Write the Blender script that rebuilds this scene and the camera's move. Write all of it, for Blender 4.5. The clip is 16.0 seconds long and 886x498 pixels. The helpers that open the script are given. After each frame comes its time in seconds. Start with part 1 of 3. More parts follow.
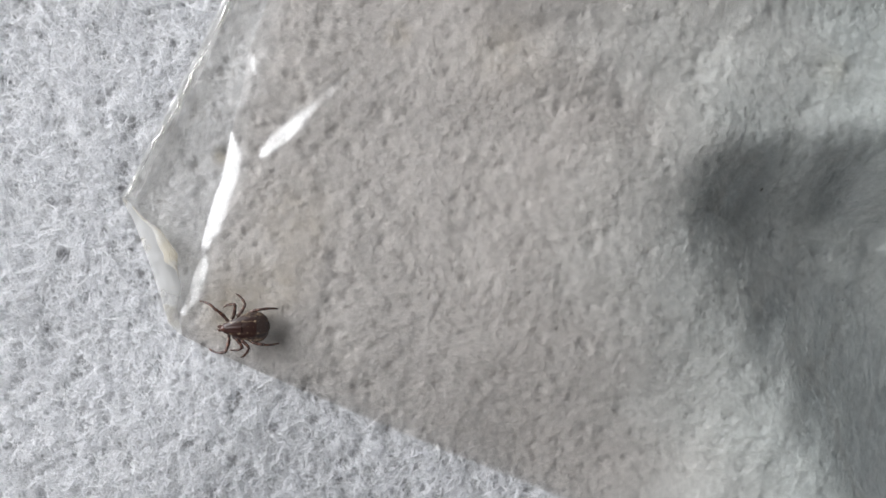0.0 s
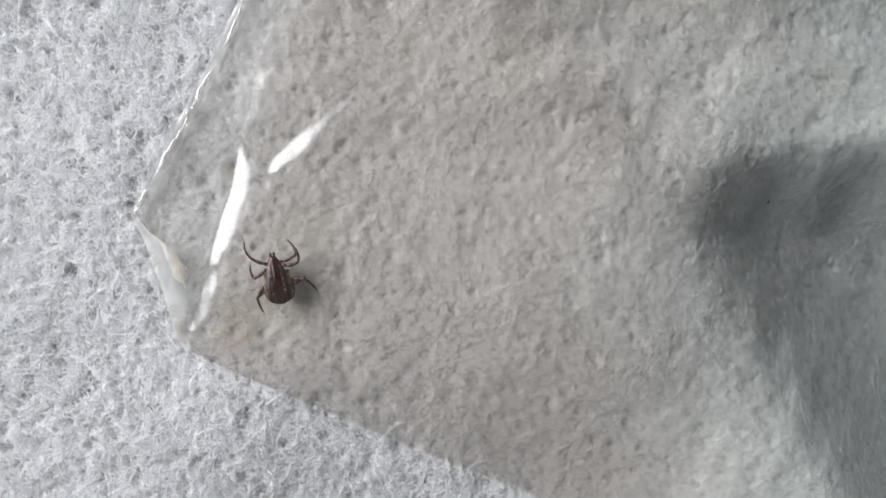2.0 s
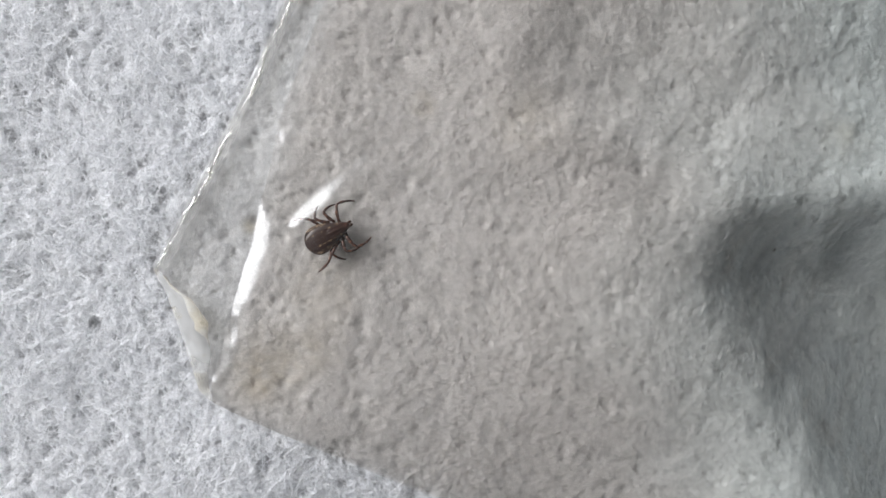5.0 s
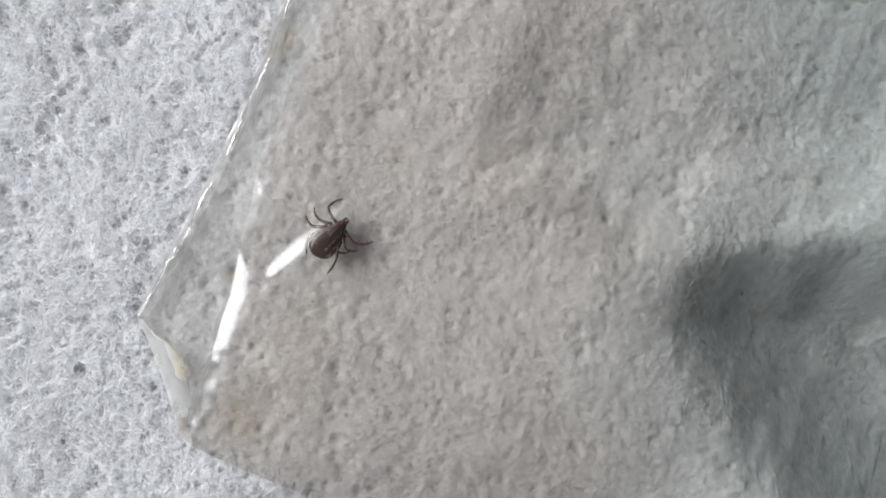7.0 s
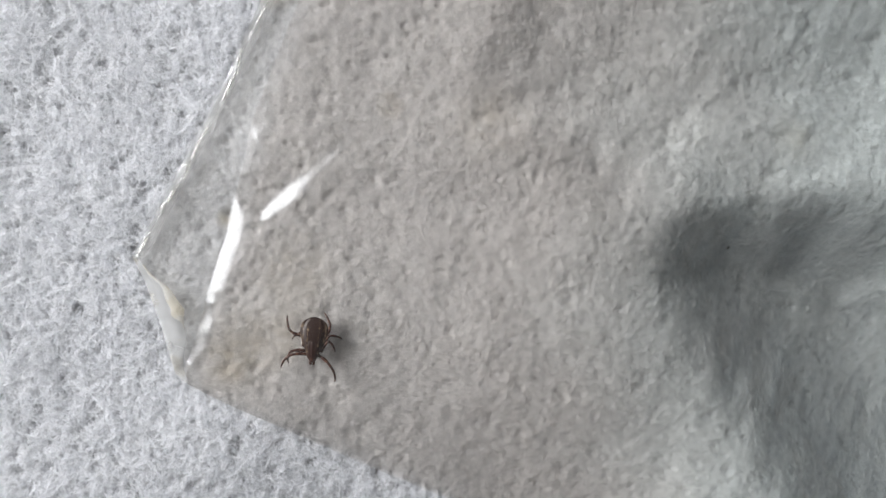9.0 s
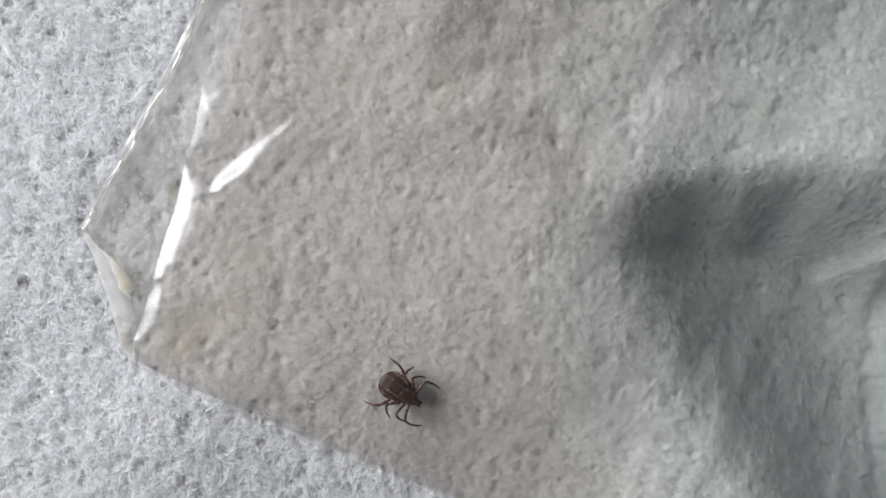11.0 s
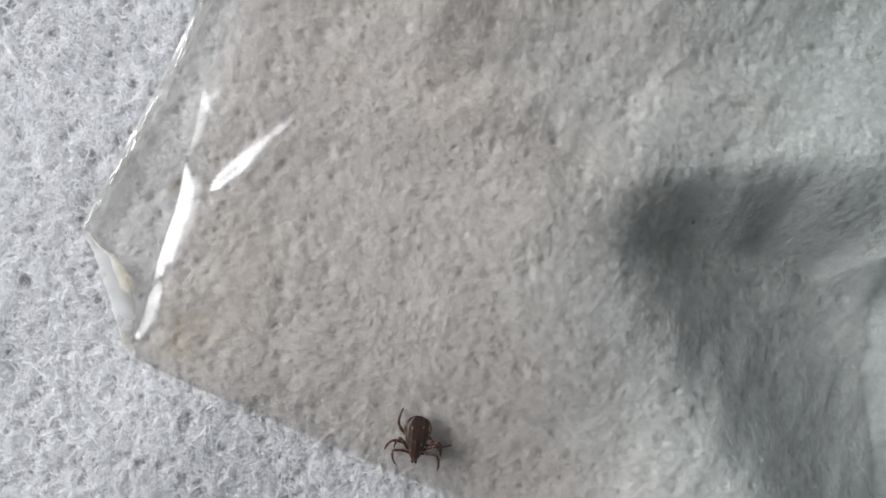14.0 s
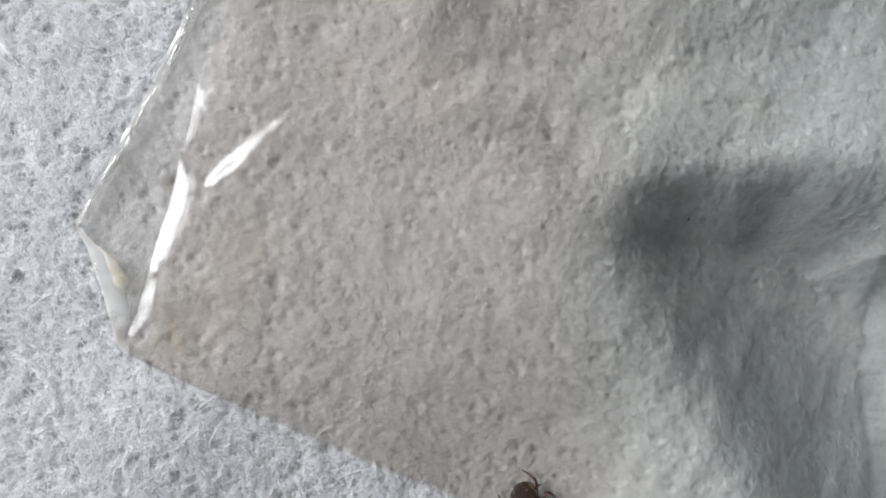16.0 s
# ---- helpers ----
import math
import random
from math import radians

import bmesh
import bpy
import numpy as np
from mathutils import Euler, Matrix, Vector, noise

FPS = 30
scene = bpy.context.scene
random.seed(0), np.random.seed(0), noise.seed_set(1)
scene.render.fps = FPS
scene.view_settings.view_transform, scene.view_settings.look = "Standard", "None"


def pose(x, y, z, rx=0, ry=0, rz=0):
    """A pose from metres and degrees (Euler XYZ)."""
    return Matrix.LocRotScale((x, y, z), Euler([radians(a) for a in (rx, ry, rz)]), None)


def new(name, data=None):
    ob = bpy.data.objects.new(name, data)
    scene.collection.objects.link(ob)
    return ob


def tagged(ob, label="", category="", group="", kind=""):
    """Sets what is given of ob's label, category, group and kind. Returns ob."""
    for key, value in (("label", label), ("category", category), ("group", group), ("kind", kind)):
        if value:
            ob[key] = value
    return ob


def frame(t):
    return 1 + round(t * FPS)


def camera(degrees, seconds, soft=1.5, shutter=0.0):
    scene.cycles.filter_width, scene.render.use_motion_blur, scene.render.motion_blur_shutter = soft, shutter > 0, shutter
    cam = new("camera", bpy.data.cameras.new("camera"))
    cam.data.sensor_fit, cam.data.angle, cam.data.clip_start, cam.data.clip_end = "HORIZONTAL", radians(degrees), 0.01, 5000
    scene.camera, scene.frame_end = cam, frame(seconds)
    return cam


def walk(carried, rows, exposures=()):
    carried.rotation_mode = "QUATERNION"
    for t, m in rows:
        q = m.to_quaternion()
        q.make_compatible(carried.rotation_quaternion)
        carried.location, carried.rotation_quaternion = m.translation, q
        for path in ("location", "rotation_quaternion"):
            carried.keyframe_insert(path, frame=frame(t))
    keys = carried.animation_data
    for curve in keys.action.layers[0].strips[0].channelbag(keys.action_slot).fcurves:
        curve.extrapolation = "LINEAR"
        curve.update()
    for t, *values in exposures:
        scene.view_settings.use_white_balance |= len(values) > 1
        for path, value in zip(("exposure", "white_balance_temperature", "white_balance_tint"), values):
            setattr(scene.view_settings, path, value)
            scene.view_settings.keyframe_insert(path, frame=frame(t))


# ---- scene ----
MM = 0.001

# ---- camera ----
cam = camera(60, 16.0, soft=1.5, shutter=0.4)
walk(cam, [
    (0, pose(-0.00130, -0.00522, 0.06923, -1.029, -1.189, -0.394)),
    (0.5, pose(-0.00113, -0.00546, 0.06929, -1.108, -1.083, -0.449)),
    (1, pose(-0.00152, -0.00482, 0.06953, -1.423, -1.395, -0.394)),
    (1.5, pose(-0.00255, -0.00401, 0.06927, -1.029, -1.477, -0.589)),
    (2, pose(-0.00257, -0.00407, 0.06910, -0.893, -1.554, -0.566)),
    (2.5, pose(-0.00365, -0.00282, 0.06920, -0.973, -2.064, -0.731)),
    (3, pose(-0.00503, -0.00122, 0.06896, -1.087, -2.387, -0.903)),
    (3.2, pose(-0.00510, -0.00141, 0.06937, -1.150, -2.289, -0.839)),
    (5.3, pose(-0.00402, -0.00024, 0.07132, 0.572, -1.691, -0.770)),
    (5.5, pose(-0.00182, -0.00088, 0.07274, 1.015, -1.019, -0.358)),
    (6, pose(-0.00086, 0.00012, 0.07419, 1.340, -0.724, -0.461)),
    (6.5, pose(-0.00097, 0.00145, 0.07437, 1.205, -0.860, -0.634)),
    (7, pose(-0.00077, 0.00234, 0.07330, 1.390, -1.070, -0.999)),
    (7.5, pose(0.00161, 0.00307, 0.07423, 1.574, -0.319, -0.493)),
    (8, pose(0.00139, 0.00399, 0.07366, -0.839, -0.942, -0.564)),
    (8.5, pose(0.00105, 0.00182, 0.07413, -0.323, -0.858, -0.257)),
    (9, pose(0.00000, 0.00000, 0.07468, -0.764, -1.099, 0.000)),
    (9.5, pose(-0.00007, -0.00059, 0.07461, -1.218, -1.084, -0.043)),
    (10, pose(0.00198, -0.00063, 0.07319, -1.781, -1.470, -0.017)),
    (10.2, pose(0.00303, -0.00230, 0.07300, -0.841, -1.097, 0.022)),
    (12.5, pose(0.00502, -0.00493, 0.07293, 0.988, -0.825, -0.042)),
    (13, pose(0.00477, -0.00500, 0.07281, 0.984, -0.685, -0.035)),
    (13.5, pose(0.00475, -0.00520, 0.07318, 1.212, -0.786, -0.032)),
    (14, pose(0.00471, -0.00509, 0.07323, 1.018, -0.798, -0.131)),
    (14.5, pose(0.00501, -0.00516, 0.07328, 0.935, -0.829, -0.075)),
    (15, pose(0.00492, -0.00560, 0.07331, 1.287, -0.997, -0.136)),
    (15.5, pose(0.00524, -0.00564, 0.07296, 1.221, -0.717, -0.076)),
    (16, pose(0.00513, -0.00580, 0.07301, 1.322, -0.860, -0.105)),
])

# ---- light: daylight through one window, room closed all round ----
world = bpy.data.worlds.new("world")
scene.world = world
world.use_nodes = True
wn = world.node_tree
sky = wn.nodes.new("ShaderNodeTexSky")
sky.sky_type, sky.sun_disc = "NISHITA", False
sky.sun_elevation, sky.sun_rotation = radians(40), radians(70)
wn.links.new(sky.outputs[0], wn.nodes["Background"].inputs[0])
wn.nodes["Background"].inputs[1].default_value = 0.1
WIN_X, WIN_Y0, WIN_Y1, WIN_Z0, WIN_Z1 = -1.10, -0.05, 1.40, 0.32, 1.15
lamp = bpy.data.lights.new("window_light", "AREA")
lamp.shape, lamp.size, lamp.size_y = "RECTANGLE", WIN_Y1 - WIN_Y0 - 0.06, WIN_Z1 - WIN_Z0 - 0.06
lamp.energy, lamp.color = 75, (0.965, 0.975, 1.0)
lamp_ob = new("window_light", lamp)
lamp_ob.matrix_world = Matrix.Translation((WIN_X, (WIN_Y0 + WIN_Y1) / 2, (WIN_Z0 + WIN_Z1) / 2)) @ Euler((radians(90), 0, radians(-90))).to_matrix().to_4x4()
scene.view_settings.exposure = 0.0


# ---- materials ----
def nodes_of(name):
    m = bpy.data.materials.new(name)
    m.use_nodes = True
    t = m.node_tree
    t.nodes.clear()
    out = t.nodes.new("ShaderNodeOutputMaterial")
    return m, t, out


def node(t, kind, **values):
    n = t.nodes.new(kind)
    for k, v in values.items():
        n.inputs[k.replace("_", " ")].default_value = v
    return n


def math_node(t, op, a, b=None):
    n = t.nodes.new("ShaderNodeMath")
    n.operation = op
    for i, v in enumerate((a, b)):
        if v is None:
            continue
        if isinstance(v, (int, float)):
            n.inputs[i].default_value = v
        else:
            t.links.new(v, n.inputs[i])
    return n.outputs[0]


def ramp(t, fac, stops):
    n = t.nodes.new("ShaderNodeValToRGB")
    el = n.color_ramp.elements
    while len(el) < len(stops):
        el.new(0.5)
    for e, (p, c) in zip(el, stops):
        e.position, e.color = p, (*c, 1)
    t.links.new(fac, n.inputs[0])
    return n.outputs[0]


def noise_node(t, vec, scale, detail=3.0, rough=0.55):
    n = node(t, "ShaderNodeTexNoise", Scale=scale, Detail=detail, Roughness=rough)
    t.links.new(vec, n.inputs["Vector"])
    return n.outputs["Fac"]


def mix_rgb(t, fac, a, b, kind="MIX"):
    n = t.nodes.new("ShaderNodeMix")
    n.data_type, n.blend_type = "RGBA", kind
    for i, v in ((0, fac), (6, a), (7, b)):
        if isinstance(v, (int, float)):
            n.inputs[i].default_value = v
        elif isinstance(v, tuple):
            n.inputs[i].default_value = (*v, 1)
        else:
            t.links.new(v, n.inputs[i])
    return n.outputs[2]


# stains on the cloth: x, y, radius in mm, strength
STAINS = ((37.4, -0.4, 4.4, 0.72), (37.8, 10.4, 4.4, 0.28), (38.5, 5.0, 2.2, 0.28), (-13.0, -3.5, 5.0, 0.11),
          (-19.5, -12.0, 3.5, 0.14), (6.0, 11.5, 5.0, 0.09), (30.5, -14.0, 2.6, 0.16),
          (-14.6, 24.4, 2.6, 0.30), (-17.2, -10.6, 4.6, 0.16), (-13.6, -9.4, 3.6, 0.09), (-19.6, 2.0, 1.2, 0.30), (-3.8, 13.0, 1.6, 0.22))


def stain_mask(t, pos):
    total = None
    for x, y, r, k in STAINS:
        d = t.nodes.new("ShaderNodeVectorMath")
        d.operation = "DISTANCE"
        t.links.new(pos, d.inputs[0])
        d.inputs[1].default_value = (x * MM, y * MM, 0)
        near = math_node(t, "SUBTRACT", 1.0, math_node(t, "DIVIDE", d.outputs["Value"], r * MM))
        near = math_node(t, "MULTIPLY", math_node(t, "MAXIMUM", near, 0.0), k * 2.2)
        total = near if total is None else math_node(t, "ADD", total, near)
    blot = noise_node(t, pos, 620.0, 3.0, 0.65)
    blot = math_node(t, "MAXIMUM", math_node(t, "SUBTRACT", math_node(t, "MULTIPLY", blot, 2.6), 0.75), 0.0)
    return math_node(t, "MINIMUM", math_node(t, "MULTIPLY", total, blot), 0.8)


def web_node(t, pos, scale, thin):
    """1 on the threads of a fine irregular web, 0 in its meshes."""
    v = node(t, "ShaderNodeTexVoronoi", Scale=scale)
    v.feature = "DISTANCE_TO_EDGE"
    t.links.new(pos, v.inputs["Vector"])
    return ramp(t, v.outputs["Distance"], [(0.0, (1.0,) * 3), (thin, (0.35,) * 3), (thin * 2.6, (0.0,) * 3)])


def felt_material():
    m, t, out = nodes_of("white_felt")
    geo = t.nodes.new("ShaderNodeNewGeometry")
    pos = geo.outputs["Position"]
    fine = noise_node(t, pos, 5200.0, 4.0, 0.7)
    mid = noise_node(t, pos, 900.0, 4.0, 0.6)
    large = noise_node(t, pos, 90.0, 2.0, 0.5)
    stray = node(t, "ShaderNodeTexNoise", Scale=1500.0, Detail=3.0)
    t.links.new(pos, stray.inputs["Vector"])
    bent = t.nodes.new("ShaderNodeVectorMath")
    bent.operation = "MULTIPLY_ADD"
    t.links.new(stray.outputs["Color"], bent.inputs[0])
    bent.inputs[1].default_value = (0.0009,) * 3
    t.links.new(pos, bent.inputs[2])
    web = math_node(t, "MAXIMUM", web_node(t, bent.outputs[0], 1700.0, 0.09), web_node(t, bent.outputs[0], 3100.0, 0.10))
    # shade between the fibres is put into the colour: sheet darker than they are
    base = ramp(t, mid, [(0.30, (0.35, 0.355, 0.37)), (0.68, (0.55, 0.555, 0.565))])
    clump = noise_node(t, pos, 330.0, 3.0, 0.6)
    base = mix_rgb(t, ramp(t, clump, [(0.35, (0.0,) * 3), (0.65, (0.35,) * 3)]), base, (0.40, 0.39, 0.385))
    base = mix_rgb(t, math_node(t, "MULTIPLY", web, 0.55), base, (0.80, 0.80, 0.81))
    base = mix_rgb(t, math_node(t, "MULTIPLY", large, 0.25), base, (0.60, 0.595, 0.58))
    base = mix_rgb(t, stain_mask(t, pos), base, (0.42, 0.34, 0.17))
    p = node(t, "ShaderNodeBsdfPrincipled", Roughness=0.95)
    p.inputs["Specular IOR Level"].default_value = 0.15
    t.links.new(base, p.inputs["Base Color"])
    h = math_node(t, "ADD", math_node(t, "ADD", math_node(t, "MULTIPLY", fine, 0.35), mid), math_node(t, "MULTIPLY", web, 0.35))
    b = node(t, "ShaderNodeBump", Distance=0.00014, Strength=0.6)
    t.links.new(h, b.inputs["Height"])
    t.links.new(b.outputs[0], p.inputs["Normal"])
    t.links.new(p.outputs[0], out.inputs[0])
    return m


def fibre_material(name, low, high):
    m, t, out = nodes_of(name)
    geo = t.nodes.new("ShaderNodeNewGeometry")
    tint = ramp(t, geo.outputs["Random Per Island"], [(0.0, low), (1.0, high)])
    tint = mix_rgb(t, stain_mask(t, geo.outputs["Position"]), tint, (0.45, 0.36, 0.19))
    p = node(t, "ShaderNodeBsdfPrincipled", Roughness=0.5)
    tr = node(t, "ShaderNodeBsdfTranslucent")
    t.links.new(tint, p.inputs["Base Color"])
    t.links.new(tint, tr.inputs["Color"])
    mix = node(t, "ShaderNodeMixShader", Fac=0.35)
    t.links.new(p.outputs[0], mix.inputs[1])
    t.links.new(tr.outputs[0], mix.inputs[2])
    t.links.new(mix.outputs[0], out.inputs[0])
    return m


def film_material(name, tint, haze, rough=0.10, wave=0.00003, gloss=0.05, yellow=0.0, far=None):
    """A thin clear plastic film: it lets light through, mirrors a little and is slightly milky."""
    m, t, out = nodes_of(name)
    geo = t.nodes.new("ShaderNodeNewGeometry")
    pos = geo.outputs["Position"]
    clear = node(t, "ShaderNodeBsdfTransparent", Color=(*tint, 1))
    milk = node(t, "ShaderNodeBsdfDiffuse", Color=(0.80, 0.80, 0.78, 1))
    if far:  # bluish haze over the far hollow, put into the film's tint
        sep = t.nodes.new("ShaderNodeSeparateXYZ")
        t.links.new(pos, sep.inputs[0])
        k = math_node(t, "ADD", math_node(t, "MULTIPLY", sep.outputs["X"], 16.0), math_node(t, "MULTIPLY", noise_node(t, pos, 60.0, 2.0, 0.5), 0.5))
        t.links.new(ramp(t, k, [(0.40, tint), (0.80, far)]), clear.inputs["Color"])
    if yellow:
        patch = noise_node(t, pos, 420.0, 3.0, 0.6)
        col = ramp(t, patch, [(0.74 - 0.24 * yellow, (0.95, 0.95, 0.94)), (0.92 - 0.24 * yellow, (0.84, 0.73, 0.52))])
        t.links.new(col, milk.inputs["Color"])
    mirror = node(t, "ShaderNodeBsdfGlossy", Roughness=rough, Color=(1, 1, 1, 1))
    b = node(t, "ShaderNodeBump", Strength=0.5, Distance=wave)
    t.links.new(noise_node(t, pos, 700.0, 3.0, 0.5), b.inputs["Height"])
    t.links.new(b.outputs[0], mirror.inputs["Normal"])
    cloud = noise_node(t, pos, 130.0, 3.0, 0.6)
    amount = math_node(t, "MULTIPLY", math_node(t, "ADD", math_node(t, "MULTIPLY", cloud, 1.2), 0.4), haze)
    body = node(t, "ShaderNodeMixShader")
    t.links.new(amount, body.inputs[0])
    t.links.new(clear.outputs[0], body.inputs[1])
    t.links.new(milk.outputs[0], body.inputs[2])
    face = node(t, "ShaderNodeLayerWeight", Blend=0.5)
    k = math_node(t, "ADD", math_node(t, "MULTIPLY", math_node(t, "POWER", face.outputs["Facing"], 4.0), 0.6), gloss)
    mix = node(t, "ShaderNodeMixShader")
    t.links.new(k, mix.inputs[0])
    t.links.new(body.outputs[0], mix.inputs[1])
    t.links.new(mirror.outputs[0], mix.inputs[2])
    t.links.new(mix.outputs[0], out.inputs[0])
    return m


def plain_material(name, low, high, scale, rough=0.6, bump=0.0):
    m, t, out = nodes_of(name)
    geo = t.nodes.new("ShaderNodeNewGeometry")
    n = noise_node(t, geo.outputs["Position"], scale, 5.0, 0.6)
    p = node(t, "ShaderNodeBsdfPrincipled", Roughness=rough)
    t.links.new(ramp(t, n, [(0.3, low), (0.7, high)]), p.inputs["Base Color"])
    if bump:
        b = node(t, "ShaderNodeBump", Strength=0.5, Distance=bump)
        t.links.new(n, b.inputs["Height"])
        t.links.new(b.outputs[0], p.inputs["Normal"])
    t.links.new(p.outputs[0], out.inputs[0])
    return m


def shell_material(name, dark, pale, rough, bands=False, rings=False):
    """Chitin: dark brown; the body has pale broken streaks along it."""
    m, t, out = nodes_of(name)
    co = t.nodes.new("ShaderNodeTexCoord")
    mp = node(t, "ShaderNodeMapping", Scale=(0.75, 1.15, 0.6))
    t.links.new(co.outputs["Object"], mp.inputs["Vector"])
    streak = noise_node(t, mp.outputs[0], 2600.0, 4.0, 0.7)
    spots = noise_node(t, co.outputs["Object"], 4600.0, 3.0, 0.7)
    s = math_node(t, "ADD", math_node(t, "MULTIPLY", streak, 0.35), math_node(t, "MULTIPLY", spots, 0.65))
    if bands:
        sep = t.nodes.new("ShaderNodeSeparateXYZ")
        t.links.new(co.outputs["Object"], sep.inputs[0])
        across = math_node(t, "DIVIDE", math_node(t, "ABSOLUTE", sep.outputs["Y"]), 0.0015)
        band = ramp(t, across, [(0.0, (0.2,) * 3), (0.22, (0.0,) * 3), (0.36, (0.8,) * 3), (0.46, (0.1,) * 3), (0.60, (0.35,) * 3), (0.74, (1.0,) * 3), (1.0, (0.75,) * 3)])
        s = math_node(t, "ADD", s, math_node(t, "MULTIPLY", math_node(t, "SUBTRACT", band, 0.45), 0.19))
    if rings:  # pale joints round the legs
        sep = t.nodes.new("ShaderNodeSeparateXYZ")
        t.links.new(co.outputs["Object"], sep.inputs[0])
        ring = math_node(t, "GREATER_THAN", math_node(t, "FRACT", math_node(t, "DIVIDE", sep.outputs["X"], 0.00052)), 0.72)
        s = math_node(t, "ADD", s, math_node(t, "MULTIPLY", ring, 0.11))
    p = node(t, "ShaderNodeBsdfPrincipled", Roughness=rough)
    p.inputs["Specular IOR Level"].default_value = 0.38
    mid = tuple(a * 0.6 + b * 0.4 for a, b in zip(dark, pale))
    t.links.new(ramp(t, s, [(0.53, dark), (0.595, mid), (0.66, pale)]), p.inputs["Base Color"])
    b = node(t, "ShaderNodeBump", Strength=0.5, Distance=0.00001)
    t.links.new(spots, b.inputs["Height"])
    t.links.new(b.outputs[0], p.inputs["Normal"])
    t.links.new(p.outputs[0], out.inputs[0])
    return m


FELT = felt_material()
FIBRE = fibre_material("white_fibre", (0.74, 0.745, 0.77), (0.95, 0.95, 0.95))
FIBRE_FLAT = fibre_material("matted_fibre", (0.72, 0.715, 0.715), (0.87, 0.86, 0.86))
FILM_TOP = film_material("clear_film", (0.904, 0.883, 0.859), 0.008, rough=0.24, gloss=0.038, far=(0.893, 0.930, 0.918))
FILM_LOW = film_material("clear_film_under", (0.988, 0.982, 0.972), 0.012, gloss=0.02)
FILM_SEAM = film_material("seam_film", (0.96, 0.96, 0.95), 0.20, rough=0.18, wave=0.00008, gloss=0.07)
FILM_BEAD = film_material("melted_film", (0.93, 0.93, 0.90), 0.05, rough=0.16, gloss=0.15)
FILM_FLAP = film_material("milky_film", (0.98, 0.98, 0.97), 0.22, rough=0.35, yellow=1.0)
FILM_BAND = film_material("seam_band_film", (0.985, 0.985, 0.98), 0.02, rough=0.12, gloss=0.03)
FILM_EDGE = film_material("yellowed_film", (0.985, 0.965, 0.91), 0.19, rough=0.4, gloss=0.02, yellow=1.8)
# unseen ceiling, kept dark to dim its reflection in the film and the fill
CEILING = plain_material("unseen_dark_ceiling", (0.07, 0.055, 0.045), (0.12, 0.10, 0.08), 8.0, 0.7)
# unseen walls, blue-grey so that the light they bounce is bluish
WALL = plain_material("unseen_wall_blue", (0.25, 0.29, 0.33), (0.29, 0.33, 0.37), 6.0, 0.9)
WOOD = plain_material("table_wood", (0.20, 0.13, 0.08), (0.32, 0.22, 0.14), 30.0, 0.5, 0.0003)
FLOOR = plain_material("floor_boards", (0.22, 0.16, 0.11), (0.32, 0.24, 0.17), 12.0, 0.55)
PAINT = plain_material("white_gloss_paint", (0.78, 0.78, 0.77), (0.82, 0.82, 0.81), 20.0, 0.35)
TS = 0.99 * MM  # the tick is drawn at 4.7 mm and is a little shorter
SHELL = shell_material("tick_shell", (0.020, 0.0075, 0.0055), (0.26, 0.19, 0.125), 0.40, True)
SHIELD = shell_material("tick_shield", (0.026, 0.009, 0.0065), (0.24, 0.16, 0.105), 0.40, True)
LEG = shell_material("tick_leg", (0.032, 0.010, 0.0075), (0.17, 0.085, 0.058), 0.36, rings=True)
HEAD = shell_material("tick_head", (0.05, 0.018, 0.012), (0.12, 0.055, 0.04), 0.36)


# ---- shapes ----
def smooth01(x):
    x = np.clip(x, 0.0, 1.0)
    return x * x * (3 - 2 * x)


def lattice(ix, iy, seed):
    n = (ix.astype(np.int64) * 374761393 + iy.astype(np.int64) * 668265263 + seed * 1442695041) & 0xFFFFFFFF
    n = ((n ^ (n >> 13)) * 1274126177) & 0xFFFFFFFF
    n = ((n ^ (n >> 16)) * 224682251) & 0xFFFFFFFF
    return ((n ^ (n >> 15)) & 0xFFFFFF) / float(0xFFFFFF)


def value_noise(x, y, seed):
    ix, iy = np.floor(x), np.floor(y)
    u, v = smooth01(x - ix), smooth01(y - iy)
    a, b = lattice(ix, iy, seed), lattice(ix + 1, iy, seed)
    c, d = lattice(ix, iy + 1, seed), lattice(ix + 1, iy + 1, seed)
    return (a * (1 - u) + b * u) * (1 - v) + (c * (1 - u) + d * u) * v - 0.5


def pits(x, y, cell=1.45, seed=5):
    """0 to 1: how deep a place lies in one of the small pits between the tufts."""
    x, y = x + 0.3 * value_noise(x / 0.9, y / 0.9, 21), y + 0.3 * value_noise(x / 0.9, y / 0.9, 22)
    best = np.zeros_like(x)
    ix, iy = np.floor(x / cell), np.floor(y / cell)
    for dx in (-1, 0, 1):
        for dy in (-1, 0, 1):
            jx, jy = ix + dx, iy + dy
            cx = (jx + 0.1 + 0.8 * lattice(jx, jy, seed)) * cell
            cy = (jy + 0.1 + 0.8 * lattice(jx, jy, seed + 1)) * cell
            r = cell * (0.13 + 0.27 * lattice(jx, jy, seed + 2) ** 1.4)
            deep = 0.15 + 0.85 * lattice(jx, jy, seed + 3) ** 1.6
            squash = 1.0 + 0.5 * (lattice(jx, jy, seed + 4) - 0.5)
            d2 = ((x - cx) * squash) ** 2 + ((y - cy) / squash) ** 2
            best = np.maximum(best, deep * np.exp(-d2 / (r * r)))
    return best


def hollows(x, y):
    """Pits of two sizes together."""
    return np.maximum(pits(x, y), 0.6 * pits(x + 40.0, y - 23.0, 0.82, 65))


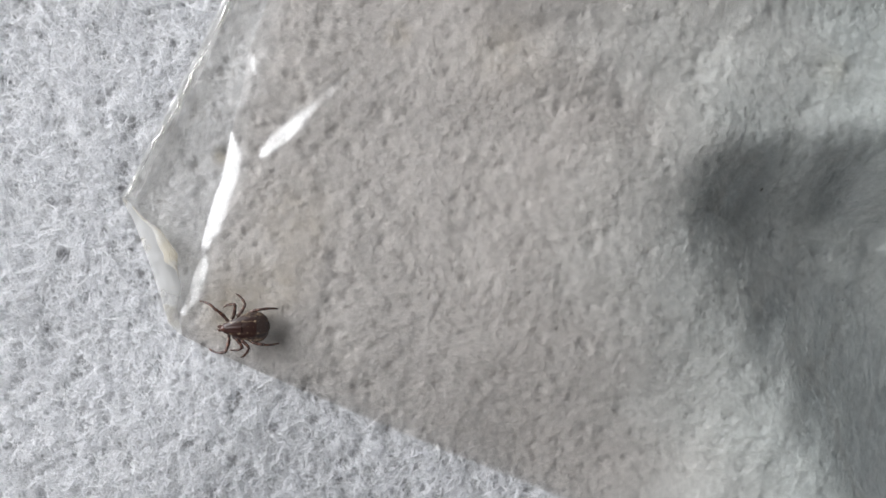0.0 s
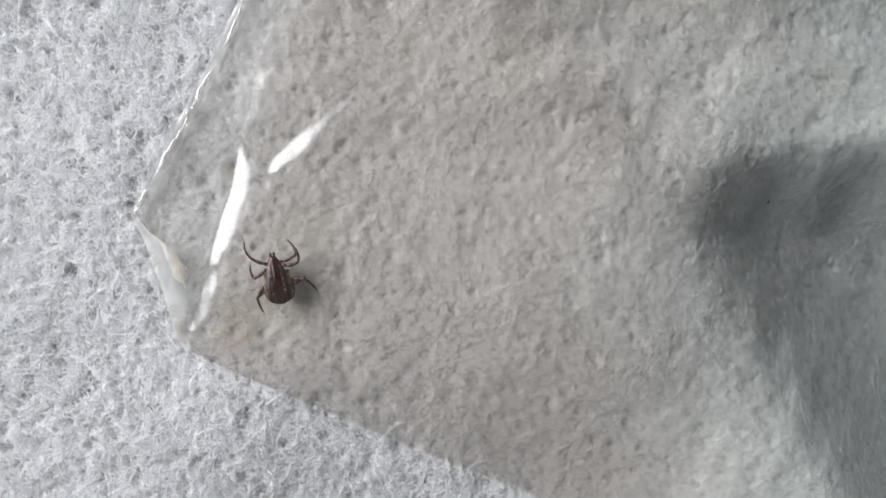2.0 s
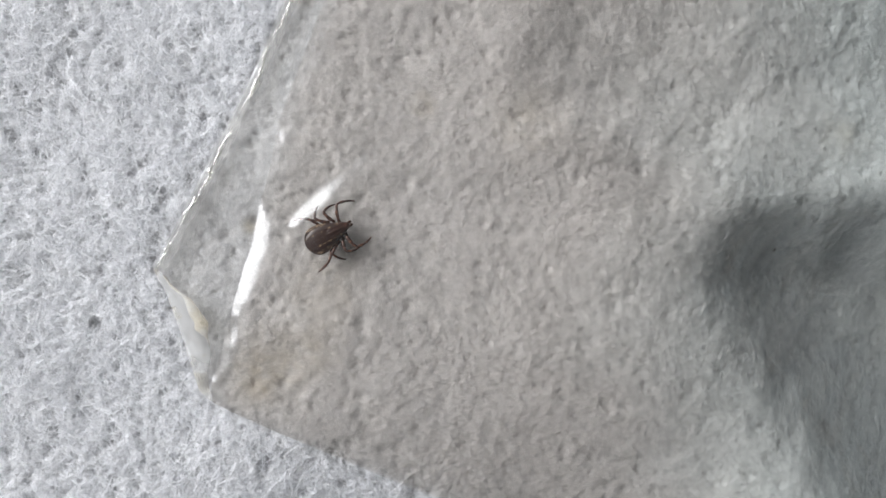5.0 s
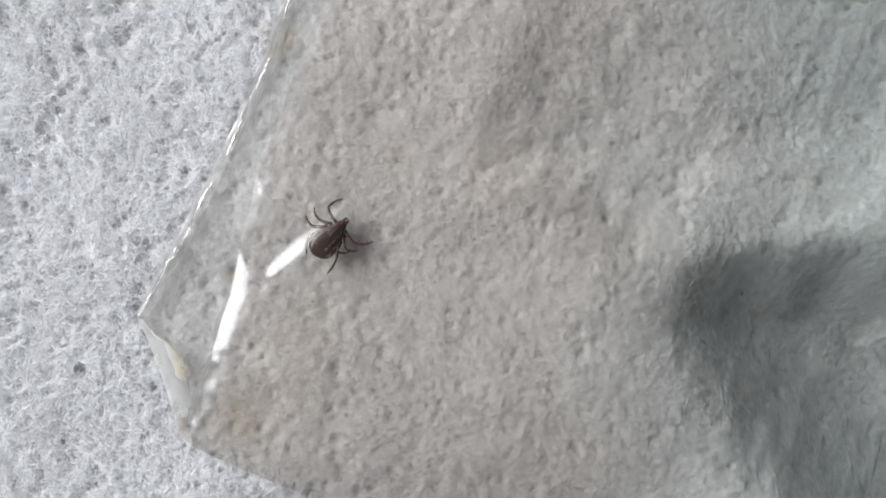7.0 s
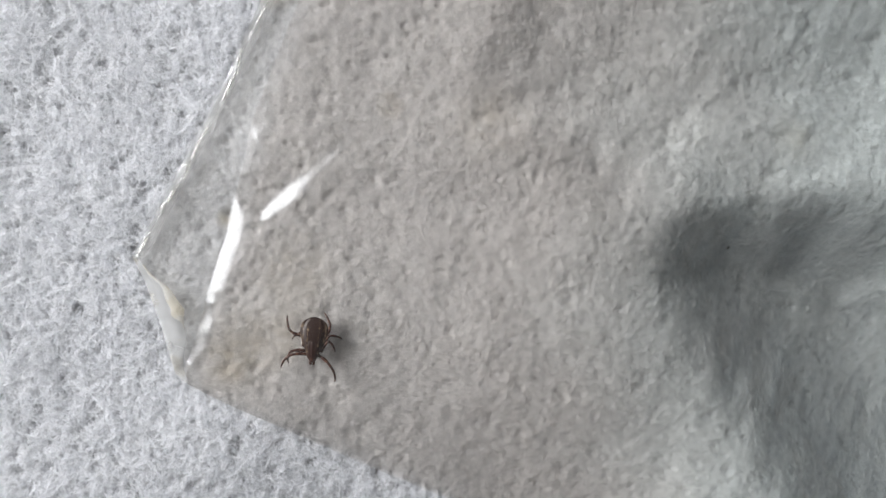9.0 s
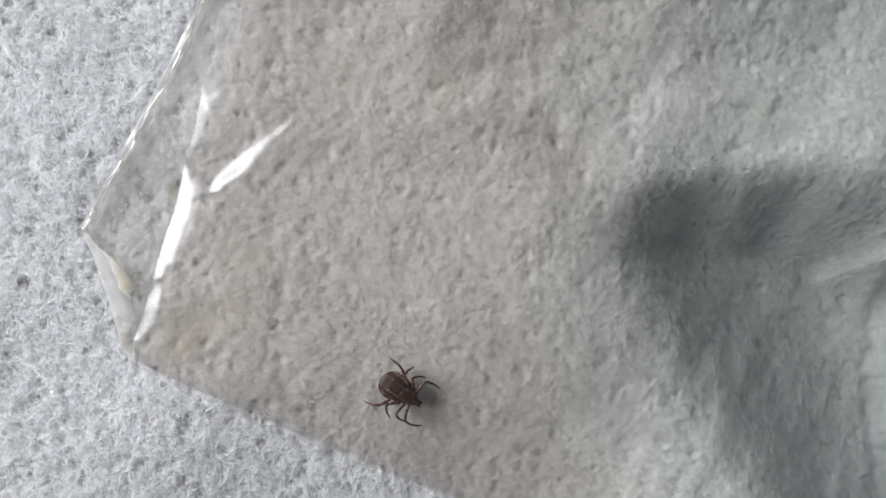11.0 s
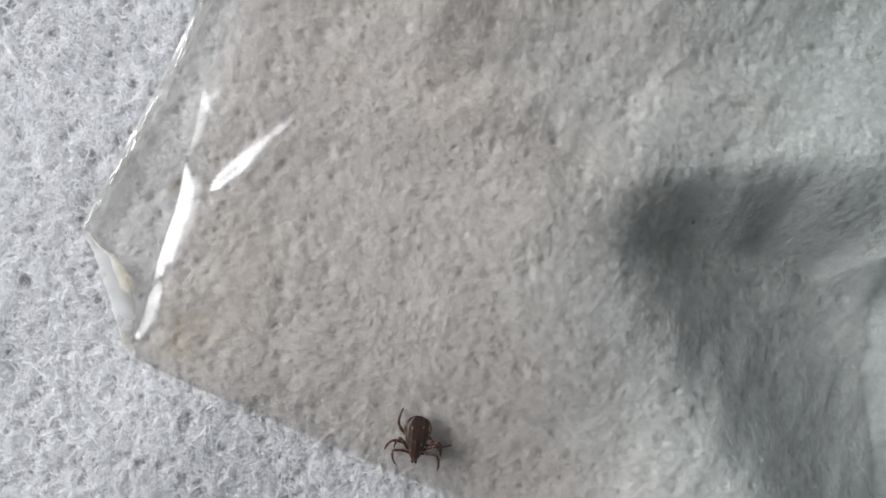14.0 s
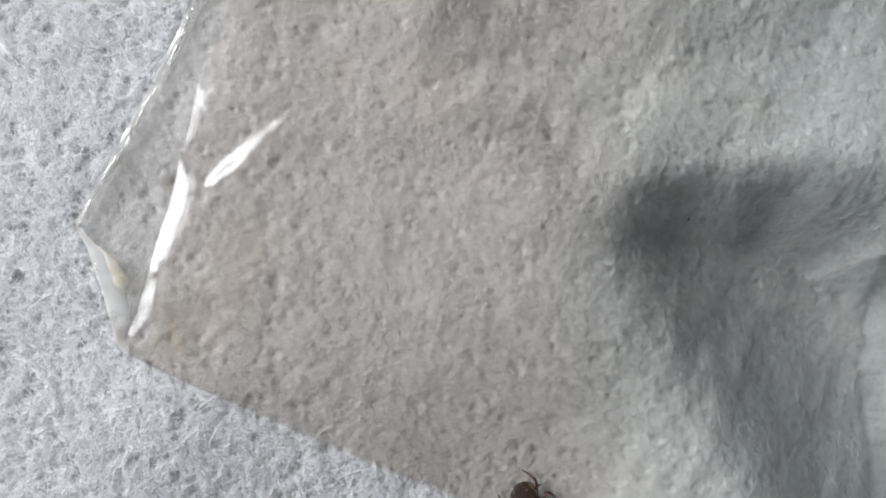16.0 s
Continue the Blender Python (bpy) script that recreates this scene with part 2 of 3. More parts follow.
def slope_after(x, y, px, py, angle, soft):
    """Distance past a line through (px, py) square to angle, bent softly in."""
    a = radians(angle)
    d = (x - px) * math.cos(a) + (y - py) * math.sin(a)
    return soft * np.log1p(np.exp(np.clip(d / soft, -30, 30)))


def far_slope(x, y):
    """How far a place lies down the long slope behind the ridge, and how far up the rise past its foot (mm)."""
    a = radians(-35)
    dx, dy = x - 7.4, y - 22.0
    down, along = dx * math.cos(a) + dy * math.sin(a), -dx * math.sin(a) + dy * math.cos(a)
    along = along + 2.2 * value_noise(x / 6.0, y / 6.0, 36)
    foot = sum(np.interp(along + k, (-9.0, -5.0, -1.5, 5.0, 12.0, 40.0), (0.0, 7.0, 16.0, 21.0, 28.5, 52.0)) for k in (-2.0, -0.7, 0.7, 2.0)) / 4
    soft = 1.1
    gone = soft * np.log1p(np.exp(np.clip(down / soft, -30, 30)))
    over = soft * np.log1p(np.exp(np.clip((down - foot) / soft, -30, 30)))
    return np.clip(gone - over, 0, None), 14.0 * (1 - np.exp(-over / 14.0)) * smooth01(foot / 14.0)


def cloth_swell(x, y, hollow=1.0):
    """The large folds of the cloth, in mm (x, y in mm)."""
    x, y = np.asarray(x, float), np.asarray(y, float)
    past = np.minimum(2.5 * np.log1p(np.exp(np.clip((x - 24.0) / 2.5, -30, 30))), 30)
    rim = 3.2 + 3.0 * (1 - np.exp(-past / 9.0)) + 0.6 * value_noise(x / 6.0, y / 7.0, 35)
    low = smooth01((rim - y) / (8.0 + 0.3 * past))
    fall = 1.0 * slope_after(x, y, 23.4, -4.5, 29, 1.8) - 0.40 * slope_after(x, y, 30.2, -0.9, 29, 2.5) - 0.60 * slope_after(x, y, 39.5, 4.2, 29, 2.5)
    slope, rise = far_slope(x, y)
    h = -hollow * (fall * low + 0.05 * slope + 3.2 * (1 - np.exp(-slope / 12.0)) - 0.13 * rise)
    h = h + 0.08 * (slope_after(x, y, 1.0, 0.0, -12, 3.0) - slope_after(x, y, 21.0, 0.0, -12, 3.0))
    h = h - 0.065 * hollow * (slope_after(x, y, -17.0, 0.0, -12, 1.5) - slope_after(x, y, -3.0, 0.0, -12, 3.0)) * (1 - smooth01((y - 2.0) / 10.0))
    h = h - 0.06 * (slope_after(x, y, -2.0, -13.0, -60, 3.0) - slope_after(x, y, 12.0, -37.0, -60, 3.0)) * (1 - smooth01((x - 20.0) / 18.0))
    h = h - 0.10 * (slope_after(x, y, 4.0, -20.0, -60, 2.0) - slope_after(x, y, 14.0, -37.0, -60, 3.0)) * (1 - smooth01((x - 11.0) / 16.0))
    h = h - 0.10 * (slope_after(x, y, -5.0, -15.0, -42, 5.0) - slope_after(x, y, 24.0, -41.0, -42, 5.0))
    ripple = np.maximum(smooth01((x - 18) / 12) * low, 0.7 * smooth01(slope / 4.0))
    h = h + (0.34 * value_noise((x - 0.4 * y) / 1.9, y / 5.0, 33) + 0.28 * value_noise((x - 0.3 * y) / 5.0, y / 9.0, 34)) * ripple
    h = h + 0.5 * value_noise(x / 14 + 3, y / 14 + 8, 31) + 0.35 * value_noise(x / 6.5, y / 6.5, 32)
    edge = np.maximum(np.abs(x - 4) - 62, np.abs(y) - 52)
    return h * (1 - smooth01(edge / 30)) - 18.4 * smooth01(edge / 45)


LEFT_EDGE = ((-28.25, -1.75), (-24.10, 5.80), (-19.0, 15.8), (-15.6, 23.4), (-13.4, 29.5), (-9.0, 41.0))
FLAP_EDGE = ((-28.25, -1.75), (-27.0, -4.2), (-25.65, -8.24), (-24.4, -12.9), (-23.30, -14.05))
LOW_EDGE = ((-23.30, -14.05), (-20.88, -15.27), (-17.38, -16.93), (-12.36, -19.27), (-4.27, -23.2), (0.1, -25.25), (7.0, -28.4), (25.0, -37.0))
CREASE = ((-23.3, -14.0), (-23.35, -12.2), (-22.45, -9.7), (-21.7, -7.1), (-21.1, -4.6), (-20.3, -2.0), (-19.5, 0.2), (-18.7, 3.8), (-17.6, 7.5), (-16.9, 11.3), (-13.5, 20.0), (-8.0, 34.0))
DIMPLES = ((-5.93, 21.1, 0.35, 0.16), (-5.8, 28.6, 0.9, 0.35), (-0.9, 21.6, 0.3, 0.12),
           (-20.6, -6.2, 0.45, 0.12), (-22.7, -12.3, 0.5, 0.12), (-22.2, -13.3, 0.5, 0.12))
BAG_X1, BAG_Y0, BAG_Y1 = 62.0, -36.5, 40.5
OUTLINE = sorted(set(LEFT_EDGE + FLAP_EDGE + LOW_EDGE), key=lambda p: p[1])


def bag_left(y):
    return np.interp(y, [p[1] for p in OUTLINE], [p[0] for p in OUTLINE])


def inside_bag(x, y):
    return (x > bag_left(y)) & (y > BAG_Y0) & (y < BAG_Y1) & (x < BAG_X1)


def line_distance(x, y, line):
    best = np.full(np.shape(x), 1e9)
    for (ax, ay), (bx, by) in zip(line, line[1:]):
        dx, dy = bx - ax, by - ay
        s = np.clip(((x - ax) * dx + (y - ay) * dy) / (dx * dx + dy * dy), 0, 1)
        best = np.minimum(best, np.hypot(x - ax - s * dx, y - ay - s * dy))
    return best


def crease_x(y):
    return np.interp(y, [p[1] for p in CREASE], [p[0] for p in CREASE])


def under_height(x, y):
    """Height of the lower film, on which the tick walks."""
    return cloth_swell(x, y) + 0.30


def strip(x, y, a, b, width, slope):
    """A flat slanting strip in the film from a to b: it climbs to the right of the way from a to b."""
    (ax, ay), (bx, by) = a, b
    n = math.hypot(bx - ax, by - ay)
    ux, uy = (bx - ax) / n, (by - ay) / n
    along = ((x - ax) * ux + (y - ay) * uy) / n
    across = (x - ax) * uy - (y - ay) * ux
    w = width * np.sin(np.pi * np.clip(along, 0, 1)) ** 0.55
    w = np.maximum(w, 0.02)
    up = w * slope * 0.5 * (1 + np.tanh(2.1 * across / w))
    return up * np.exp(-np.maximum(across - w / 2, 0) / 6.0)


def film_height(x, y):
    """Height of the upper film: flat on the lower one along the seam, puffed up inside."""
    inner = x - crease_x(y)
    d_low = line_distance(x, y, LOW_EDGE)
    side = np.clip(inner, 0, None)
    lower = smooth01((-5.0 - y) / 1.2)
    lean = (0.43 - 0.155 * lower) * (1 + 0.12 * value_noise(x / 2.0, y / 2.5, 46))
    wide = np.maximum(1.95 * smooth01((4.6 - y) / 3.2) * (1 + 0.15 * lower), 0.01)
    climb = side / wide
    climb = np.where(climb < 4, climb - 0.2 * np.log1p(np.exp(np.clip((climb - 1) / 0.2, -40, 40))), 1.0)
    reach = np.where(y < 4.6, lean, 0.1) * wide * climb + 0.11 * np.maximum(side - wide, 0)
    reach = 1.7 * np.tanh(reach / 1.7)
    puff = 0.10 + reach * (1 - np.exp(-d_low / 0.8))
    puff = puff + 0.18 * value_noise(x / 0.9, y / 1.5, 44) * lower * np.exp(-((side - 1.0) / 1.2) ** 2)
    puff = np.where(inner < 0, 0.10, puff)
    wrinkle = 0.10 * value_noise(x / 3.1 + 0.4 * y / 3.1, y / 4.3, 41) + 0.25 * value_noise(x / 9.0, y / 9.0, 42)
    z = puff + wrinkle * smooth01(side / 3.0)
    z = z + strip(x, y, (-16.0, 1.8), (-7.0, 9.7), 1.95, 0.39) + strip(x, y, (-17.9, 5.6), (-17.0, 12.0), 2.0, 0.14)
    z = z + strip(x, y, (-16.8, 10.2), (-12.4, 12.2), 1.3, 0.10)
    for dx, dy, r, h in DIMPLES:
        z = z + h * np.exp(-((x - dx) ** 2 + (y - dy) ** 2) / (r * r))
    return cloth_swell(x, y, 0.35) + 0.30 + z


def mesh_from(name, verts, faces, material, smooth=True):
    """A mesh from arrays of places (metres) and of equal-sided faces."""
    verts, faces = np.asarray(verts, np.float32), np.asarray(faces, np.int32)
    me = bpy.data.meshes.new(name)
    me.vertices.add(len(verts))
    me.vertices.foreach_set("co", verts.ravel())
    k = faces.shape[1]
    me.loops.add(faces.size)
    me.loops.foreach_set("vertex_index", faces.ravel())
    me.polygons.add(len(faces))
    me.polygons.foreach_set("loop_start", np.arange(0, faces.size, k, dtype=np.int32))
    me.polygons.foreach_set("use_smooth", np.full(len(faces), smooth))
    me.materials.append(material)
    me.update(calc_edges=True)
    me.validate()
    return me


def grid_faces(rows, cols, wrap=False):
    i, j = np.meshgrid(np.arange(rows - 1), np.arange(cols if wrap else cols - 1), indexing="ij")
    k = (j + 1) % cols
    return np.stack([i * cols + j, i * cols + k, (i + 1) * cols + k, (i + 1) * cols + j], -1).reshape(-1, 4)


def put(name, me, parent=None, label=""):
    ob = new(name, me)
    ob.parent = parent
    return tagged(ob, label)


def part(name, bm, material, parent, label=""):
    me = bpy.data.meshes.new(name)
    for f in bm.faces:
        f.smooth = True
    bm.to_mesh(me)
    bm.free()
    me.materials.append(material)
    return put(name, me, parent, label)


def box(bm, x0, y0, z0, x1, y1, z1):
    r = bmesh.ops.create_cube(bm, size=1.0)
    bmesh.ops.scale(bm, vec=(x1 - x0, y1 - y0, z1 - z0), verts=r["verts"])
    bmesh.ops.translate(bm, vec=((x0 + x1) / 2, (y0 + y1) / 2, (z0 + z1) / 2), verts=r["verts"])


def slab(name, bounds, material, parent=None, label="", bevel=0.0):
    bm = bmesh.new()
    for b in bounds:
        box(bm, *b)
    if bevel:
        bmesh.ops.bevel(bm, geom=bm.edges[:], offset=bevel, segments=2, affect="EDGES")
    ob = part(name, bm, material, parent, label)
    for f in ob.data.polygons:
        f.use_smooth = False
    return ob


def tube(path, radii, sides, material, name, scale=MM):
    """A closed round tube along a path of points (mm)."""
    path = np.asarray(path, float)
    step = np.gradient(path, axis=0)
    step /= np.linalg.norm(step, axis=1)[:, None]
    side = np.cross(step, (0.03, 0.02, 1.0))
    side /= np.linalg.norm(side, axis=1)[:, None]
    up = np.cross(side, step)
    a = np.arange(sides) / sides * 2 * np.pi
    ring = side[:, None] * np.cos(a)[None, :, None] + up[:, None] * np.sin(a)[None, :, None]
    v = path[:, None] + ring * np.asarray(radii, float)[:, None, None]
    v = np.concatenate([v.reshape(-1, 3), path[:1], path[-1:]])
    f = grid_faces(len(path), sides, wrap=True)
    n, last = len(v), (len(path) - 1) * sides
    caps = [[(j + 1) % sides, j, n - 2, n - 2] for j in range(sides)] + [[last + j, last + (j + 1) % sides, n - 1, n - 1] for j in range(sides)]
    me = bpy.data.meshes.new(name)
    me.from_pydata((v * scale).tolist(), [], [list(dict.fromkeys(q)) for q in np.concatenate([f, caps]).tolist()])
    me.polygons.foreach_set("use_smooth", [True] * len(me.polygons))
    me.materials.append(material)
    return me


# ---- an unseen room, added to close the place and shape the fill light ----
TABLE_Z = -0.0200
FLOOR_Z = TABLE_Z - 0.75
R_X0, R_X1, R_Y0, R_Y1, R_Z1 = -1.12, 1.9, -1.6, 1.9, FLOOR_Z + 2.5
tagged(slab("floor", [(R_X0, R_Y0, FLOOR_Z - 0.1, R_X1, R_Y1, FLOOR_Z)], FLOOR), "brown wooden floor of the room", "floor", kind="structure")
tagged(slab("ceiling", [(R_X0, R_Y0, R_Z1, R_X1, R_Y1, R_Z1 + 0.1)], CEILING), "unseen dark brown ceiling, added to keep film reflections dim", "ceiling", kind="structure")
tagged(slab("wall_east", [(R_X1, R_Y0, FLOOR_Z, R_X1 + 0.1, R_Y1, R_Z1)], WALL), "unseen plain blue-grey wall, added to tint the fill light", "wall", kind="structure")
tagged(slab("wall_north", [(R_X0, R_Y1, FLOOR_Z, R_X1, R_Y1 + 0.1, R_Z1)], WALL), "unseen plain blue-grey wall, added to tint the fill light", "wall", kind="structure")
tagged(slab("wall_south", [(R_X0, R_Y0 - 0.1, FLOOR_Z, R_X1, R_Y0, R_Z1)], WALL), "unseen plain blue-grey wall, added to tint the fill light", "wall", kind="structure")
tagged(slab("wall_west", [
    (R_X0 - 0.15, R_Y0, FLOOR_Z, R_X0, WIN_Y0, R_Z1), (R_X0 - 0.15, WIN_Y1, FLOOR_Z, R_X0, R_Y1, R_Z1),
    (R_X0 - 0.15, WIN_Y0, FLOOR_Z, R_X0, WIN_Y1, WIN_Z0), (R_X0 - 0.15, WIN_Y0, WIN_Z1, R_X0, WIN_Y1, R_Z1)], WALL),
    "unseen blue-grey wall with a window opening, added to tint the fill light", "wall", kind="structure")
table = tagged(new("table"), "brown wooden table under the white cloth", "table")
table.location = (0.1, 0.0, FLOOR_Z)
slab("tabletop", [(-0.55, -0.45, 0.72, 0.55, 0.45, 0.75)], WOOD, table, bevel=0.003)
for sx in (-0.5, 0.5):
    for sy in (-0.4, 0.4):
        slab("leg", [(sx - 0.025, sy - 0.025, 0.0, sx + 0.025, sy + 0.025, 0.72)], WOOD, table)


# ---- the felt cloth ----
def spaced(inner0, inner1, step, outer0, outer1, count):
    mid = np.arange(inner0, inner1 + step / 2, step)
    s = (np.arange(1, count + 1) / count) ** 1.7
    return np.concatenate([(inner0 + (outer0 - inner0) * s)[::-1], mid, mid[-1] + (outer1 - mid[-1]) * s])


def soft_under(x, y):
    """1 on the open cloth, less under the bag, where the pile is pressed and matted."""
    return np.where(inside_bag(x, y), 0.66 - 0.06 * smooth01((x + 2.0) / 20.0), 1.0)


def dent(x, y):
    """A shallow hollow in the pile by the folded corner, and the pile pressed down under the bag."""
    return 0.35 * np.exp(-((x + 17.8) ** 2 / 9.0 + (y + 10.6) ** 2 / 6.5)) + 0.22 * inside_bag(x, y)


def felt_height(x, y):
    press = soft_under(x, y)
    under = press < 1
    p = hollows(x, y)
    grain = 0.13 * value_noise(x / 0.55, y / 0.55, 11) + 0.08 * value_noise(x / 0.3, y / 0.3, 12) + 0.16 * value_noise(x / 1.3, y / 1.3, 13)
    matted = (1 - press) * (0.30 * value_noise((x - 0.4 * y) / 2.0, y / 3.2, 14) + 0.16 * value_noise((x - 0.4 * y) / 1.1 + 7, y / 1.6, 15))
    return cloth_swell(x, y) - np.where(under, 0.52, 1.1) * press * p + np.where(under, 0.35, 1.0) * grain + matted + np.where(under, 0.26, 0.0) * value_noise(x / 2.7, y / 2.7, 16) - 0.22 - dent(x, y)


def build_cloth():
    cloth = tagged(new("felt_cloth"), "white fuzzy felt cloth with small pits, folded under the bag", "cloth")
    cloth.location = (0, 0, 0)
    xs = spaced(-46.0, 54.0, 0.2, -150.0, 165.0, 40)
    ys = spaced(-34.0, 34.0, 0.2, -125.0, 125.0, 40)
    gx, gy = np.meshgrid(xs, ys)
    z = felt_height(gx, gy)
    v = np.stack([gx, gy, z], -1).reshape(-1, 3) * MM
    put("sheet", mesh_from("sheet", v, grid_faces(len(ys), len(xs)), FELT), cloth)

    rng = np.random.default_rng(7)
    n = 330000
    x0, y0 = rng.uniform(-46, 54, n), rng.uniform(-34, 34, n)
    more = rng.random(n)
    under = inside_bag(x0, y0)
    keep = rng.random(n) > hollows(x0, y0) * np.where(under, 1.1, 1.55)
    keep &= more < np.where(under, 0.92, 1.0)
    thin = value_noise(x0 / 1.9, y0 / 1.9, 71) + 0.6 * value_noise(x0 / 0.9, y0 / 0.9, 72)
    keep &= rng.random(n) > np.where(under, 0.6, 0.35) * smooth01(0.35 + 1.3 * thin)
    x0, y0, under = x0[keep], y0[keep], under[keep]
    n, seg = len(x0), 4
    length = rng.uniform(0.55, 2.1, n)
    long = rng.random(n) < np.where(under, 0.015, 0.09)
    length[long] *= 2.4
    a = rng.uniform(0, 2 * np.pi, n)
    bend, swing = rng.normal(0, 1.5, n) * np.where(long, 0.6, 1), rng.normal(0, 1.1, n) * np.where(long, 0.5, 1)
    s = np.linspace(-0.5, 0.5, seg + 1)
    ang = a[:, None] + bend[:, None] * s * 2 + swing[:, None] * np.sin(2 * np.pi * s)
    st = length[:, None] / seg
    px = x0[:, None] + np.cumsum(np.cos(ang) * st, 1) - (np.cos(ang) * st).sum(1, keepdims=True) / 2
    py = y0[:, None] + np.cumsum(np.sin(ang) * st, 1) - (np.sin(ang) * st).sum(1, keepdims=True) / 2
    under_all = inside_bag(px, py)
    lift = rng.gamma(2.0, 0.11, n)[:, None] * np.where(under_all, 0.42, 1.0)
    base = cloth_swell(px, py) - dent(px, py) - 0.75 * soft_under(px, py) * hollows(px, py) * rng.uniform(0.4, 1.0, n)[:, None]
    pz = base + 0.05 + np.minimum(lift + 0.12 * long[:, None], 0.75) * (1 - (2 * s) ** 4)[None, :]
    pz = np.where(under_all, np.minimum(pz, cloth_swell(px, py) + 0.26), pz)
    w = (rng.uniform(0.0075, 0.0185, n) * np.where(long, 1.25, 1.0) * np.where(under, 0.86, 1.05))[:, None]
    tilt = rng.uniform(-0.7, 0.7, n)[:, None]
    ox, oy, oz = -np.sin(ang) * w * np.cos(tilt), np.cos(ang) * w * np.cos(tilt), w * np.sin(tilt) + 0 * px
    left = np.stack([px + ox, py + oy, pz + oz], -1)
    right = np.stack([px - ox, py - oy, pz - oz], -1)
    flat = under & (rng.random(n) > 0.55 * (1 - smooth01((x0 + 8.0) / 18.0)))  # the pile is still loose by the corner
    ribbons = np.stack([left, right], 2)
    for name, pick, material, label in (("fibre_tangle", ~flat, FIBRE, "tangle of fine white polyester fibres"),
                                        ("fibre_mat", flat, FIBRE_FLAT, "fibres pressed flat under the bag")):
        v = ribbons[pick].reshape(-1, 3) * MM
        k = (np.arange(pick.sum()) * (seg + 1) * 2)[:, None] + (np.arange(seg) * 2)[None, :]
        f = np.stack([k, k + 1, k + 3, k + 2], -1).reshape(-1, 4)
        tagged(put(name, mesh_from(name, v, f, material), cloth, label), kind="stuff")
    return cloth


build_cloth()


# ---- the plastic bag ----
def film_grid(height, x_from, rows, cols, y0, y1, power=1.0):
    ys = np.linspace(y0, y1, rows)
    s = np.linspace(0, 1, cols) ** power
    gx = x_from(ys)[:, None] * (1 - s) + BAG_X1 * s
    gy = np.repeat(ys[:, None], cols, 1)
    return np.stack([gx, gy, height(gx, gy)], -1).reshape(-1, 3) * MM, grid_faces(rows, cols)


def build_bag():
    bag = tagged(new("plastic_bag"), "clear crinkled plastic bag with a folded corner on the felt", "bag")
    v, f = film_grid(under_height, bag_left, 150, 180, BAG_Y0, BAG_Y1)
    put("lower_film", mesh_from("lower_film", v, f, FILM_LOW), bag)
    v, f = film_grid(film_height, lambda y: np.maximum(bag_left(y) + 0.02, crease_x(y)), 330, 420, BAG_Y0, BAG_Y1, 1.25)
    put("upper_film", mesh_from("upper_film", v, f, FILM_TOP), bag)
    ys, s = np.linspace(-13.9, BAG_Y1, 160), np.linspace(0, 1, 24)
    gx = (bag_left(ys) + 0.02)[:, None] * (1 - s) + crease_x(ys)[:, None] * s
    gy = np.repeat(ys[:, None], 24, 1)
    gz = film_height(gx, gy) + 0.03 * value_noise(gx / 1.2, gy / 1.8, 45)
    put("seam_band", mesh_from("seam_band", np.stack([gx, gy, gz], -1).reshape(-1, 3) * MM, grid_faces(160, 24), FILM_BAND), bag, "flat welded band beside the seam")
    # welded seam: a narrow band with a crinkled bead along the left edge
    rows = 420
    ys = np.linspace(-1.75, BAG_Y1, rows)
    cols = np.linspace(0, 1, 7)
    xl = bag_left(ys) - 0.15
    wid = 1.25 + 0.25 * value_noise(ys / 1.7, ys * 0, 51)
    gx = xl[:, None] + wid[:, None] * cols
    gy = np.repeat(ys[:, None], 7, 1)
    lump = np.clip(value_noise(ys / 1.3, ys * 0 + 9, 56) * 2.6 - 0.15, 0, 1)
    lump = lump + 1.5 * np.exp(-(((ys - 15.6) / 0.9) ** 2)) + 0.5 * np.exp(-(((ys - 4.2) / 0.8) ** 2)) + 0.7 * np.exp(-(((ys - 7.0) / 1.2) ** 2))
    gz = under_height(gx, gy) + 0.13 + (0.015 + 0.05 * lump)[:, None] * np.sin(cols * np.pi)[None, :] + 0.03 * value_noise(gx / 0.5, gy / 0.8, 52)
    put("seam", mesh_from("seam", np.stack([gx, gy, gz], -1).reshape(-1, 3) * MM, grid_faces(rows, 7), FILM_SEAM), bag, "crinkled welded seam")
    wig = 0.62 + 0.45 * value_noise(ys / 1.6, ys * 0 + 3, 53) + 0.22 * value_noise(ys / 0.45, ys * 0 + 5, 54)
    bx = xl + wig
    path = np.stack([bx, ys, under_height(bx, ys) + 0.27], -1)
    put("bead", tube(path, 0.024 + 0.20 * lump * (value_noise(ys / 0.5, ys * 0, 55) + 0.6), 6, FILM_BEAD, "bead"), bag, "glossy melted bead of the seam")
    # folded corner: a milky flap over the rim
    rows, cols = 60, 16
    ys = np.linspace(-13.9, -1.8, rows)
    x0 = np.interp(ys, [p[1] for p in FLAP_EDGE][::-1], [p[0] for p in FLAP_EDGE][::-1])
    x1 = np.interp(ys, (-13.9, -12.8, -9.5, -6.8, -4.5, -1.8), (-23.2, -23.4, -23.3, -23.5, -25.3, -28.0))
    x1 = x1 + 0.5 * value_noise(ys / 1.6, ys * 0, 61) * smooth01((ys + 13.9) / 2) * smooth01((-1.8 - ys) / 2)
    s = np.linspace(0, 1, cols)
    gx = x0[:, None] - 0.1 + (x1 - x0 + 0.1)[:, None] * s
    gy = np.repeat(ys[:, None], cols, 1)
    gz = under_height(gx, gy) + 0.14 + 0.22 * np.sin(s * np.pi)[None, :] ** 0.7 * smooth01((ys + 13.9) / 4)[:, None] * smooth01((-1.8 - ys) / 4)[:, None]
